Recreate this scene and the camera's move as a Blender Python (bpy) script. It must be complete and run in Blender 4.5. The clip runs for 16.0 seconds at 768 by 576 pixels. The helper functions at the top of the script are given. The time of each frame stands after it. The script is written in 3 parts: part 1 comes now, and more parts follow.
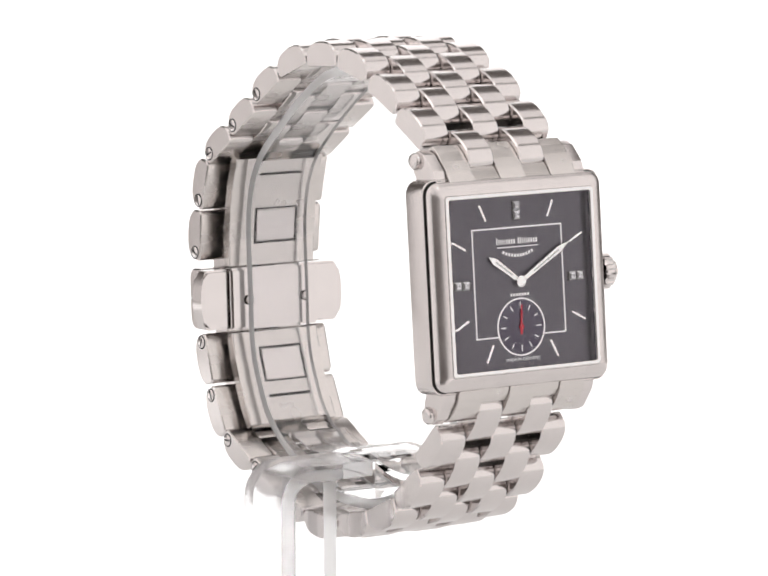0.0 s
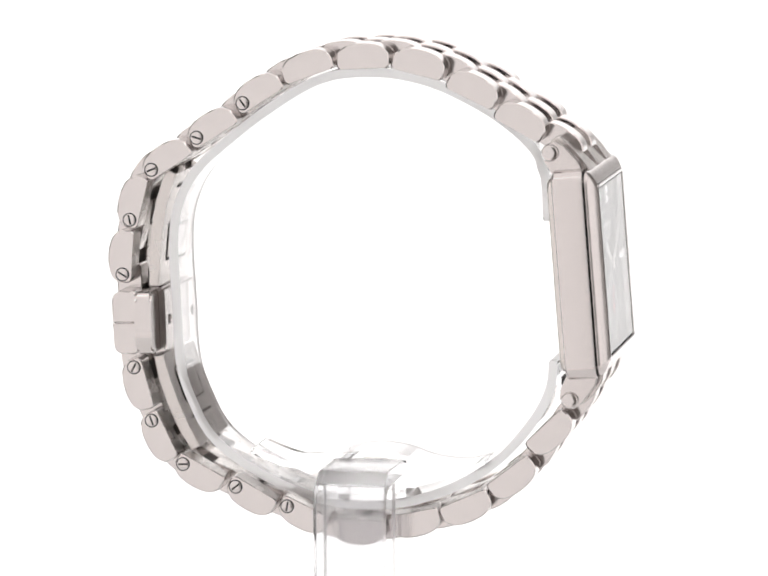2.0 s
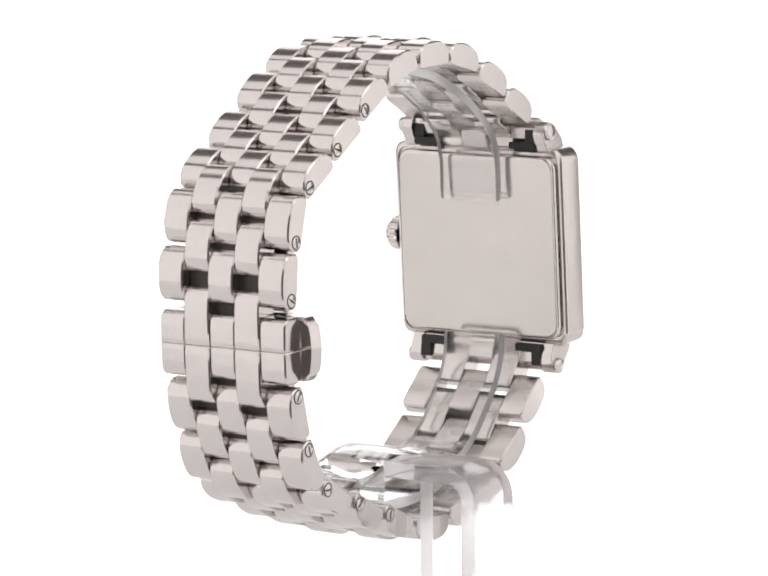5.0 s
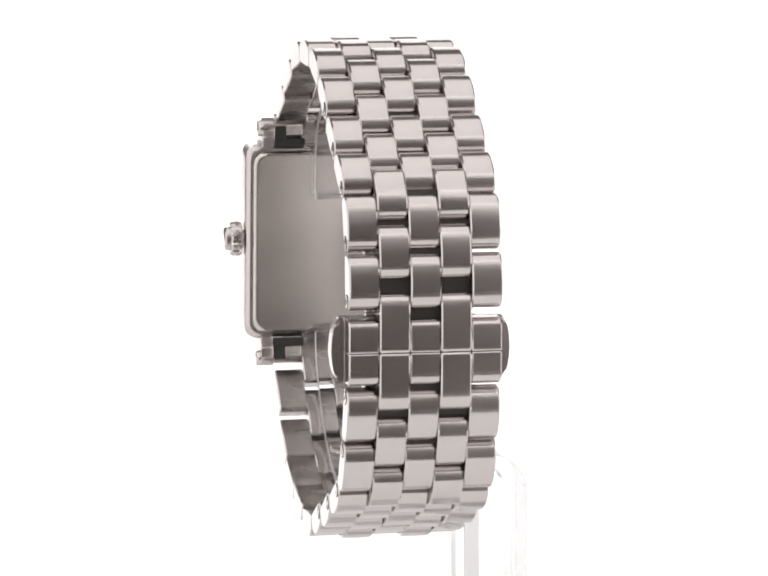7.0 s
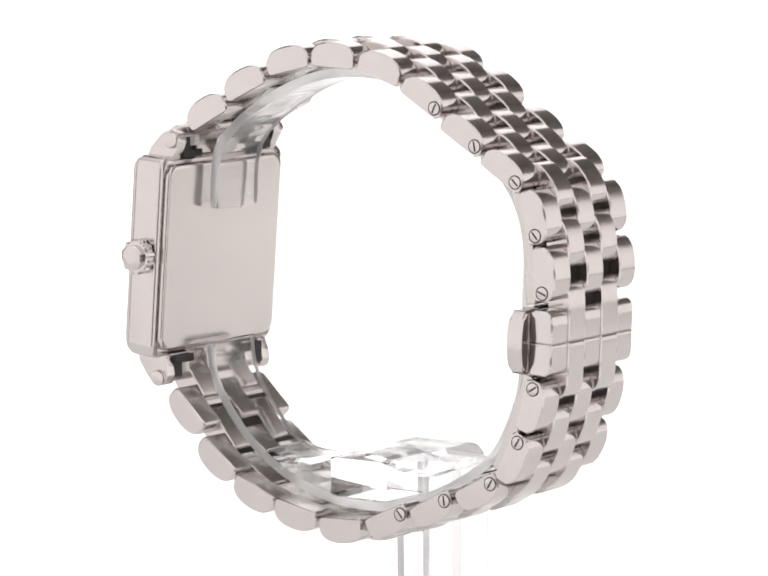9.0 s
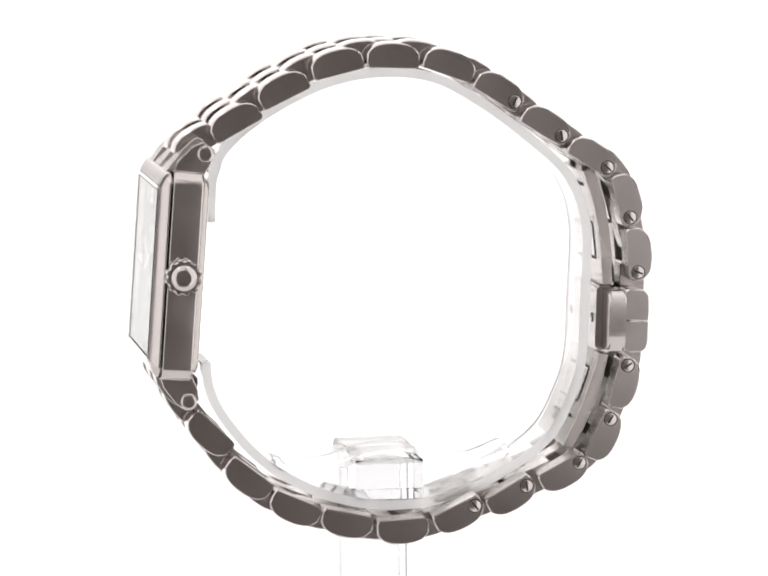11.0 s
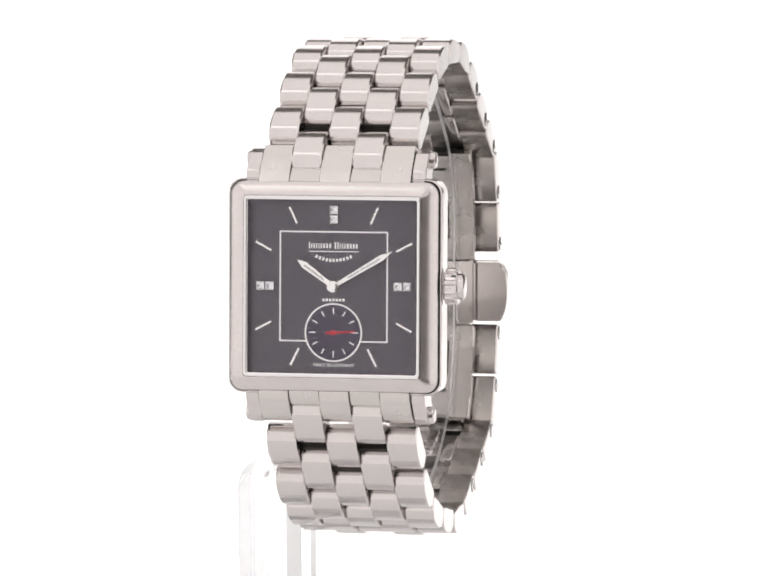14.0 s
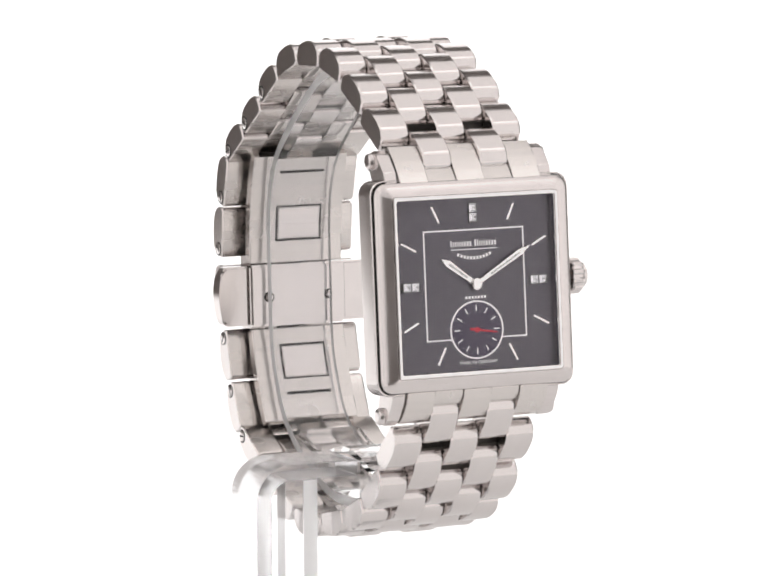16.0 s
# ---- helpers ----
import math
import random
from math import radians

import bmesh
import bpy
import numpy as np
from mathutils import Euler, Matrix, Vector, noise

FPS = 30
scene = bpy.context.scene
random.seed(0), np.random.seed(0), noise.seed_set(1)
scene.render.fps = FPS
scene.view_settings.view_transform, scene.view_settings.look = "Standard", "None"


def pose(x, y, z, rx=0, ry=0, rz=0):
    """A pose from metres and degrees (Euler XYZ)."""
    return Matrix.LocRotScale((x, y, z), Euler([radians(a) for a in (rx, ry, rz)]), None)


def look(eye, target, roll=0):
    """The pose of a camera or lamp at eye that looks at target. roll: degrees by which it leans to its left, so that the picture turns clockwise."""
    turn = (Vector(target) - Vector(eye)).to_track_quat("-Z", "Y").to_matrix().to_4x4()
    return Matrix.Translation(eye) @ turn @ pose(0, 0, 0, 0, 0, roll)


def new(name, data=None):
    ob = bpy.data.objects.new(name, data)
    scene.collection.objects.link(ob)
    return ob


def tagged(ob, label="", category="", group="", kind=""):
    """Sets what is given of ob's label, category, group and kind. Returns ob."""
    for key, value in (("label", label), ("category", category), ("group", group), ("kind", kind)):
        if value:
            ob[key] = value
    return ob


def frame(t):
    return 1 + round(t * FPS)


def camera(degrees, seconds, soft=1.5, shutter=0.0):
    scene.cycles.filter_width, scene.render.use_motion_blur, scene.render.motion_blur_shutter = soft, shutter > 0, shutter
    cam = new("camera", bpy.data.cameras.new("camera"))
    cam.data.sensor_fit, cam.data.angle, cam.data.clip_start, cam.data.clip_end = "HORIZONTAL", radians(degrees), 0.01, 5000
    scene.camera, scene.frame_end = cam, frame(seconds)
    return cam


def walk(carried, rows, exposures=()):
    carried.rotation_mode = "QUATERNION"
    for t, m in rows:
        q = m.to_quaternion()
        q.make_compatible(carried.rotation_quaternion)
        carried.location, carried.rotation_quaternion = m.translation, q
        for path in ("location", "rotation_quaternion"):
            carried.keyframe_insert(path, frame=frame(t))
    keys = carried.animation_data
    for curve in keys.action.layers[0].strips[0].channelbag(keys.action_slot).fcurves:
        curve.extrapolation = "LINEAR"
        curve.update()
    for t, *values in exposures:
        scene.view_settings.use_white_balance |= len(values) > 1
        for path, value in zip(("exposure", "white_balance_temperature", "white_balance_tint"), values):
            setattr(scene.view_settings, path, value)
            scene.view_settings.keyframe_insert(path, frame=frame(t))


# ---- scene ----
# the camera stands still; the watch and its stand turn before it
EYE = (0.0, -0.614, 0.150)
cam = camera(9.828, 16.0, soft=1.9)
PITCH, PAN = radians(7.015), radians(0.141)
VIEW = look(EYE, (EYE[0] + math.sin(PAN), EYE[1] + math.cos(PAN), EYE[2] - math.tan(PITCH)), -0.32)
walk(cam, [(0.0, VIEW), (16.0, VIEW)])

# ---------------------------------------------------------------- light
world = bpy.data.worlds.new("studio_air")
world.use_nodes = True
world.node_tree.nodes["Background"].inputs[0].default_value = (0.5, 0.48, 0.47, 1)
world.node_tree.nodes["Background"].inputs[1].default_value = 0.05
scene.world = world
scene.view_settings.exposure = 0.0


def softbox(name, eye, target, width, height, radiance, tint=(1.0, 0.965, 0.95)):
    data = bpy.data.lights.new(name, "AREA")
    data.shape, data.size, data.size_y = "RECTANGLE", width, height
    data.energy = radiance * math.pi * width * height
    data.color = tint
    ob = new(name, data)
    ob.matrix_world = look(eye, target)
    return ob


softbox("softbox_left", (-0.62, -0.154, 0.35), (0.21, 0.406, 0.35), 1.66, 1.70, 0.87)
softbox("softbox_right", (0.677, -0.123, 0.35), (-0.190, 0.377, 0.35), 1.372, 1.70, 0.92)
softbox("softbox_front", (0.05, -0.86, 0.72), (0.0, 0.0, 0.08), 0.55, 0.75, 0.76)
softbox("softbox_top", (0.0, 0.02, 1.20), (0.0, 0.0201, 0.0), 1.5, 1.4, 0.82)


# ---------------------------------------------------------------- materials
def material(name, color, rough=0.5, metal=0.0, grain=0.0, grain_size=900.0, bump=0.0, stretch=(1, 1, 1), rough_var=0.0, **extra):
    mat = bpy.data.materials.new(name)
    mat.use_nodes = True
    nt = mat.node_tree
    b = nt.nodes["Principled BSDF"]
    b.inputs["Base Color"].default_value = (*color, 1)
    b.inputs["Roughness"].default_value = rough
    b.inputs["Metallic"].default_value = metal
    for key, value in extra.items():
        b.inputs[key.replace("_", " ")].default_value = value
    if grain or bump or rough_var:
        co = nt.nodes.new("ShaderNodeTexCoord")
        mp = nt.nodes.new("ShaderNodeMapping")
        mp.inputs["Scale"].default_value = stretch
        nt.links.new(co.outputs["Object"], mp.inputs["Vector"])
        fine = nt.nodes.new("ShaderNodeTexNoise")
        fine.inputs["Scale"].default_value, fine.inputs["Detail"].default_value = grain_size, 3
        broad = nt.nodes.new("ShaderNodeTexNoise")
        broad.inputs["Scale"].default_value, broad.inputs["Detail"].default_value = grain_size * 0.12, 2
        nt.links.new(mp.outputs["Vector"], fine.inputs["Vector"])
        nt.links.new(co.outputs["Object"], broad.inputs["Vector"])
        if grain:
            mix = nt.nodes.new("ShaderNodeMath")
            mix.operation = "ADD"
            nt.links.new(fine.outputs["Fac"], mix.inputs[0])
            nt.links.new(broad.outputs["Fac"], mix.inputs[1])
            ramp = nt.nodes.new("ShaderNodeMapRange")
            ramp.inputs["From Min"].default_value, ramp.inputs["From Max"].default_value = 0.6, 1.4
            ramp.inputs["To Min"].default_value, ramp.inputs["To Max"].default_value = 1 - grain, 1 + grain
            nt.links.new(mix.outputs[0], ramp.inputs["Value"])
            mul = nt.nodes.new("ShaderNodeVectorMath")
            mul.operation = "SCALE"
            mul.inputs[0].default_value = color
            nt.links.new(ramp.outputs["Result"], mul.inputs["Scale"])
            nt.links.new(mul.outputs[0], b.inputs["Base Color"])
        if rough_var:
            rr = nt.nodes.new("ShaderNodeMapRange")
            rr.inputs["From Min"].default_value, rr.inputs["From Max"].default_value = 0.3, 0.7
            rr.inputs["To Min"].default_value, rr.inputs["To Max"].default_value = max(0.02, rough - rough_var), rough + rough_var
            nt.links.new(broad.outputs["Fac"], rr.inputs["Value"])
            nt.links.new(rr.outputs["Result"], b.inputs["Roughness"])
        if bump:
            bp = nt.nodes.new("ShaderNodeBump")
            bp.inputs["Strength"].default_value, bp.inputs["Distance"].default_value = bump, 0.00006
            nt.links.new(fine.outputs["Fac"], bp.inputs["Height"])
            nt.links.new(bp.outputs["Normal"], b.inputs["Normal"])
    return mat


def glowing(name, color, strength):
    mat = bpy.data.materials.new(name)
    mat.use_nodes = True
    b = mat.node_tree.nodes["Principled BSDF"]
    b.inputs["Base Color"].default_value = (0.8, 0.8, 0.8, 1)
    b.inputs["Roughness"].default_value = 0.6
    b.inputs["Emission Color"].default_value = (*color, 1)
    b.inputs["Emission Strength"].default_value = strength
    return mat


STEEL = material("polished_steel", (0.715, 0.678, 0.668), 0.14, 1.0, grain=0.03, grain_size=450, rough_var=0.03, bump=0.10)
BRUSHED = material("brushed_steel", (0.715, 0.674, 0.664), 0.18, 1.0, grain=0.04, grain_size=2600, bump=0.12, stretch=(0.06, 1, 1), rough_var=0.04)
BEZEL = material("fine_brushed_steel", (0.715, 0.674, 0.664), 0.24, 1.0, grain=0.05, grain_size=2600, bump=0.06, stretch=(0.06, 1, 1), rough_var=0.03)
SATIN = material("satin_steel", (0.70, 0.665, 0.645), 0.24, 1.0, grain=0.04, grain_size=2200, bump=0.10, stretch=(0.08, 1, 1), rough_var=0.05)
MIRROR = material("satin_back_steel", (0.72, 0.685, 0.66), 0.2, 1.0, grain=0.04, grain_size=300, rough_var=0.04)
# dark for the shade in gaps and holes; also colours the stone settings
DARK_STEEL = material("dark_steel_and_gap_shade", (0.07, 0.065, 0.06), 0.45, 1.0, grain=0.05, grain_size=1200)
DIAL = material("anthracite_dial", (0.122, 0.114, 0.130), 0.38, 0.88, grain=0.03, grain_size=1500, Specular_Tint=(0.26, 0.25, 0.26, 1.0))
SUBDIAL = material("grooved_subdial", (0.088, 0.078, 0.104), 0.36, 0.88, grain=0.10, grain_size=900)
PRINT = material("silver_print", (0.82, 0.81, 0.82), 0.30, 0.9, grain=0.05, grain_size=3000)
HAND = material("polished_hand", (0.85, 0.84, 0.84), 0.10, 1.0, grain=0.02, grain_size=3000)
RED = material("red_lacquer", (0.55, 0.03, 0.05), 0.35, 0.0, grain=0.06, grain_size=2500)
STONE = material("white_diamond", (0.74, 0.74, 0.77), 0.05, 0.95, grain=0.02, grain_size=3000, IOR=2.3, Specular_IOR_Level=0.9)
CRYSTAL = material("coated_sapphire_glass", (1.0, 1.0, 1.0), 0.0, 0.0, IOR=1.2, Transmission_Weight=1.0)
FROST = material("sawn_acrylic_edge", (0.97, 0.97, 0.975), 0.28, 0.0, grain=0.02, grain_size=1500, IOR=1.35, Transmission_Weight=0.6)
LUME = material("pale_hand_filling", (0.5, 0.5, 0.49), 0.6, 0.0, grain=0.05, grain_size=3000)
HAZE = material("hazy_acrylic_face", (0.92, 0.92, 0.93), 0.16, 0.0, grain=0.02, grain_size=900, IOR=1.16, Transmission_Weight=0.88)
CUFF = material("clear_acrylic_band", (0.96, 0.96, 0.965), 0.02, 0.0, IOR=1.42, Transmission_Weight=1.0)
ACRYLIC = material("clear_acrylic", (0.97, 0.97, 0.975), 0.015, 0.0, IOR=1.12, Transmission_Weight=1.0)
# emission added to the sweep so that it renders pure white
SWEEP = glowing("white_sweep_added_glow", (1.0, 0.995, 0.99), 0.72)
# unseen table top; its added glow brightens the steel from below
TABLE = glowing("white_table_added_glow", (1.0, 0.99, 0.98), 0.14)
ROOM = material("grey_studio_paint", (0.68, 0.65, 0.635), 0.8, 0.0, grain=0.08, grain_size=12)

# ---------------------------------------------------------------- mesh tools
MM = 0.001
BASE_Z = 0.0402           # lowest point of the bracelet above the table
X0 = 0.40                 # the watch's middle plane, off the turning axis


def at(x, y, z):
    """A place on the turning rig, in millimetres from the axis and from the lens's height."""
    return Vector((x * MM, y * MM, z * MM + EYE[2] - BASE_Z))


def part(name, bm, mat, parent, label="", smooth=40, data=None, m=None):
    if data is None:
        bmesh.ops.recalc_face_normals(bm, faces=bm.faces)
        data = bpy.data.meshes.new(name)
        bm.to_mesh(data)
        bm.free()
        data.materials.append(mat)
        if smooth:
            data.shade_smooth()
            data.set_sharp_from_angle(angle=radians(smooth))
    ob = new(name, data)
    ob.parent = parent
    if m is not None:
        ob.matrix_basis = m
    if bm is not None and smooth:
        fair = ob.modifiers.new("fair", "WEIGHTED_NORMAL")
        fair.keep_sharp = True
    if label:
        ob["label"] = label
    return ob


def prism(pts, x0, x1, bevel=0.0, bm=None, to=at):
    """A closed outline of (y, z) drawn out from x0 to x1."""
    bm = bm or bmesh.new()
    a = [bm.verts.new(to(x0, y, z)) for y, z in pts]
    b = [bm.verts.new(to(x1, y, z)) for y, z in pts]
    n = len(pts)
    faces = [bm.faces.new(a), bm.faces.new(b[::-1])]
    faces += [bm.faces.new((a[i], b[i], b[(i + 1) % n], a[(i + 1) % n])) for i in range(n)]
    if bevel:
        edges = list({e for f in faces for e in f.edges})
        bmesh.ops.bevel(bm, geom=edges, offset=bevel * MM, segments=2, profile=0.5, affect="EDGES", clamp_overlap=True)
    return bm


def strip(line, thick):
    """The outline of a band that follows a line of (y, z), thick to both sides of it."""
    left, right = [], []
    for i, p in enumerate(line):
        q, r = line[max(i - 1, 0)], line[min(i + 1, len(line) - 1)]
        d = Vector((r[0] - q[0], r[1] - q[1])).normalized()
        left.append((p[0] - d.y * thick / 2, p[1] + d.x * thick / 2))
        right.append((p[0] + d.y * thick / 2, p[1] - d.x * thick / 2))
    return left + right[::-1]


def rounded(hw, hh, r, seg=5):
    out = []
    for cx, cy, a0 in ((hw - r, hh - r, 0), (-hw + r, hh - r, 90), (-hw + r, -hh + r, 180), (hw - r, -hh + r, 270)):
        for k in range(seg + 1):
            a = radians(a0 + 90 * k / seg)
            out.append((cx + r * math.cos(a), cy + r * math.sin(a)))
    return out


TILT = radians(4.25)       # the head leans back a little
DIAL_Y, DIAL_Z = -31.8, -71.5


def face(x, up, out):
    """A place on the watch head: right, up along the dial, out from the dial."""
    s, c = math.sin(TILT), math.cos(TILT)
    return at(X0 + x, DIAL_Y + up * s - out * c, DIAL_Z + up * c + out * s)


FACE = Matrix.Translation(face(0, 0, 0)) @ Matrix(((1, 0, 0), (0, math.sin(TILT), -math.cos(TILT)), (0, math.cos(TILT), math.sin(TILT)))).to_4x4()


def loft(levels, cap0=False, cap1=False, close=False, dx=0.0, dy=0.0):
    """Rounded rectangles (half width, half height, corner, height over the dial) joined in turn, in the head's own space."""
    bm = bmesh.new()
    rings = [[bm.verts.new(((x + dx) * MM, (y + dy) * MM, n * MM)) for x, y in rounded(hw, hh, r)] for hw, hh, r, n in levels]
    pairs = list(zip(rings, rings[1:])) + ([(rings[-1], rings[0])] if close else [])
    for a, b in pairs:
        k = len(a)
        for i in range(k):
            bm.faces.new((a[i], a[(i + 1) % k], b[(i + 1) % k], b[i]))
    if cap0:
        bm.faces.new(rings[0][::-1])
    if cap1:
        bm.faces.new(rings[-1])
    return bm


def turned(profile, seg=32, bm=None, to=lambda a, b, c: Vector((a * MM, b * MM, c * MM)), ribs=0, rib=0.0):
    """A turned body: (radius, height) along its own z."""
    bm = bm or bmesh.new()
    rings = []
    for r, h in profile:
        ring = []
        for k in range(seg):
            a = 2 * math.pi * k / seg
            rr = r - (rib if ribs and math.cos(ribs * a) > 0.3 and r > 1.0 else 0.0)
            ring.append(bm.verts.new(to(rr * math.cos(a), rr * math.sin(a), h)))
        rings.append(ring)
    for a, b in zip(rings, rings[1:]):
        for i in range(seg):
            bm.faces.new((a[i], a[(i + 1) % seg], b[(i + 1) % seg], b[i]))
    bm.faces.new(rings[0][::-1])
    bm.faces.new(rings[-1])
    return bm


def slab(pts, n0, n1, bevel=0.0, bm=None):
    """A flat outline of (x, up), from height n0 to n1 over the dial, in the head's own space."""
    bm = bm or bmesh.new()
    a = [bm.verts.new((x * MM, y * MM, n0 * MM)) for x, y in pts]
    b = [bm.verts.new((x * MM, y * MM, n1 * MM)) for x, y in pts]
    n = len(pts)
    faces = [bm.faces.new(a[::-1]), bm.faces.new(b)]
    faces += [bm.faces.new((a[i], a[(i + 1) % n], b[(i + 1) % n], b[i])) for i in range(n)]
    if bevel:
        bmesh.ops.bevel(bm, geom=[e for e in bm.edges if all(abs(v.co.z - n1 * MM) < 1e-9 for v in e.verts)],
                        offset=bevel * MM, segments=1, affect="EDGES", clamp_overlap=True)
    return bm


def rect(cx, cy, w, h, angle=0.0):
    c, s = math.cos(radians(angle)), math.sin(radians(angle))
    return [(cx + x * c - y * s, cy + x * s + y * c) for x, y in ((-w / 2, -h / 2), (w / 2, -h / 2), (w / 2, h / 2), (-w / 2, h / 2))]


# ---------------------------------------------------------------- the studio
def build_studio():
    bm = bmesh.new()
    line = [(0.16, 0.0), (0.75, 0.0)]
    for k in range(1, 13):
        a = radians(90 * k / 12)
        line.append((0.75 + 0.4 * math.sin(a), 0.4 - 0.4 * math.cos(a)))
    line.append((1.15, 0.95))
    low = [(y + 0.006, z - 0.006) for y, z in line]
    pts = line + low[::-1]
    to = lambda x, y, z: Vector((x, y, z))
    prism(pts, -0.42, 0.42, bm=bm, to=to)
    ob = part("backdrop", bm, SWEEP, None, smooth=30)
    tagged(ob, "seamless white sweep, given an even glow", "backdrop", kind="structure")
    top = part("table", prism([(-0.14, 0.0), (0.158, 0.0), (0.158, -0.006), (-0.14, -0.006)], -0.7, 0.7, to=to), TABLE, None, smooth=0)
    tagged(top, "unseen white shooting table top, with an added glow", "table top", kind="structure")
    plinth = part("table_frame", prism([(-0.10, -0.01), (0.7, -0.01), (0.7, -0.76), (-0.10, -0.76)], -0.6, 0.6, to=to), ROOM, None, smooth=0)
    tagged(plinth, "dark grey plinth under the shooting table", "plinth", kind="structure")
    box = {"floor": (-2.2, 2.2, -2.6, 2.2, -0.86, -0.76), "ceiling": (-2.2, 2.2, -2.6, 2.2, 2.4, 2.5),
           "wall_north": (-2.2, 2.2, 2.2, 2.3, -0.76, 2.4), "wall_south": (-2.2, 2.2, -2.7, -2.6, -0.76, 2.4),
           "wall_west": (-2.3, -2.2, -2.6, 2.2, -0.76, 2.4), "wall_east": (2.2, 2.3, -2.6, 2.2, -0.76, 2.4)}
    for name, (xa, xb, ya, yb, za, zb) in box.items():
        bm = prism([(ya, za), (yb, za), (yb, zb), (ya, zb)], xa, xb, to=to)
        tagged(part(name, bm, ROOM, None, smooth=0), "plain light grey painted studio " + name.split("_")[0], name.split("_")[0], kind="structure")


# ---------------------------------------------------------------- the watch
# bracelet rows over the top and round to the underside: start and end of each outer link (y, z)
LINKS = [(-24.5, -52.7, -18.5, -49.4), (-18.3, -48.4, -11.6, -45.2), (-11.0, -44.3, -3.9, -42.6), (-3.3, -42.5, 3.9, -42.8), (4.7, -42.6, 11.6, -45.1),
         (12.2, -45.7, 18.0, -49.3), (18.7, -50.5, 24.5, -54.1), (25.2, -54.9, 30.9, -58.6), (32.1, -59.7, 33.7, -66.1), (34.2, -67.1, 34.7, -73.9),
         (34.1, -75.3, 33.8, -84.2), (33.4, -85.2, 31.6, -91.7), (31.1, -92.7, 28.2, -98.8), (27.0, -99.2, 20.9, -102.5), (19.5, -102.2, 13.6, -105.5),
         (12.3, -104.8, 6.1, -107.7), (4.8, -107.9, -2.3, -108.2), (-3.3, -107.6, -9.9, -106.1), (-10.5, -106.1, -17.1, -103.2), (-17.4, -102.6, -23.2, -98.1),
         (-23.0, -96.4, -28.0, -91.6)]
CLASP = 10
COLUMN = 4.09


def link_pose(x, y, z, dy, dz):
    """x across, then along the band, then outwards from the loop."""
    d = Vector((0, dy, dz)).normalized()
    out = Vector((0, -d.z, d.y))
    side = Vector((1, 0, 0))
    m = Matrix((side, d, out)).transposed()
    return Matrix.Translation(at(X0 + x, y, z)) @ m.to_4x4()


def link_profile(length, thick=3.5, bulge=0.75, drop=0.75, flat=False):
    """Flat inside, domed outside, rounded ends: (along, out). flat: the far end is cut square, to meet its twin."""
    h, t = length / 2, thick / 2
    far = [(h - 0.03, -t), (h, -t + 0.1)] if flat else [(h - 0.55, -t), (h - 0.18, -t + 0.16), (h, -t + 0.55), (h, -t + 1.0)]
    pts = [(-h + 0.55, -t)] + far
    n = 17
    for k in range(n):
        u = 1 - 2 * k / (n - 1)
        s = abs(u)
        if flat and u > 0:
            pts.append((h * u, t - 0.06 * u ** 12))
        else:
            pts.append((h * (0.985 * u), t - bulge * s ** 2 - drop * s ** 6))
    pts += [(-h, -t + 1.0), (-h, -t + 0.55), (-h + 0.18, -t + 0.16)]
    return pts


def link_mesh(name, length, width, mat, thick=3.5, bulge=0.75, flat=False):
    bm = bmesh.new()
    pts = link_profile(length, thick, bulge, flat=flat)
    w, c = width / 2, 0.2
    rings = []
    for x, k in ((-w, c), (-w + c, 0.0), (w - c, 0.0), (w, c)):
        ring = []
        for s, n in pts:
            f = Vector((s, n)) * (1 - k / max(1.0, Vector((s, n)).length))
            ring.append(bm.verts.new((x * MM, f.x * MM, f.y * MM)))
        rings.append(ring)
    k = len(pts)
    for a, b in zip(rings, rings[1:]):
        for i in range(k):
            bm.faces.new((a[i], a[(i + 1) % k], b[(i + 1) % k], b[i]))
    for f in bm.faces:
        f.smooth = True
    for ring in rings:
        for i in range(k):
            bm.edges.get((ring[i], ring[(i + 1) % k])).smooth = False
    bm.faces.new(rings[0][::-1])
    bm.faces.new(rings[-1])
    bmesh.ops.recalc_face_normals(bm, faces=bm.faces)
    for f in bm.faces:
        f.material_index = 1 if f.normal.z < -0.85 else 0
    data = bpy.data.meshes.new(name)
    bm.to_mesh(data)
    bm.free()
    data.materials.append(mat)
    data.materials.append(SATIN)
    return data


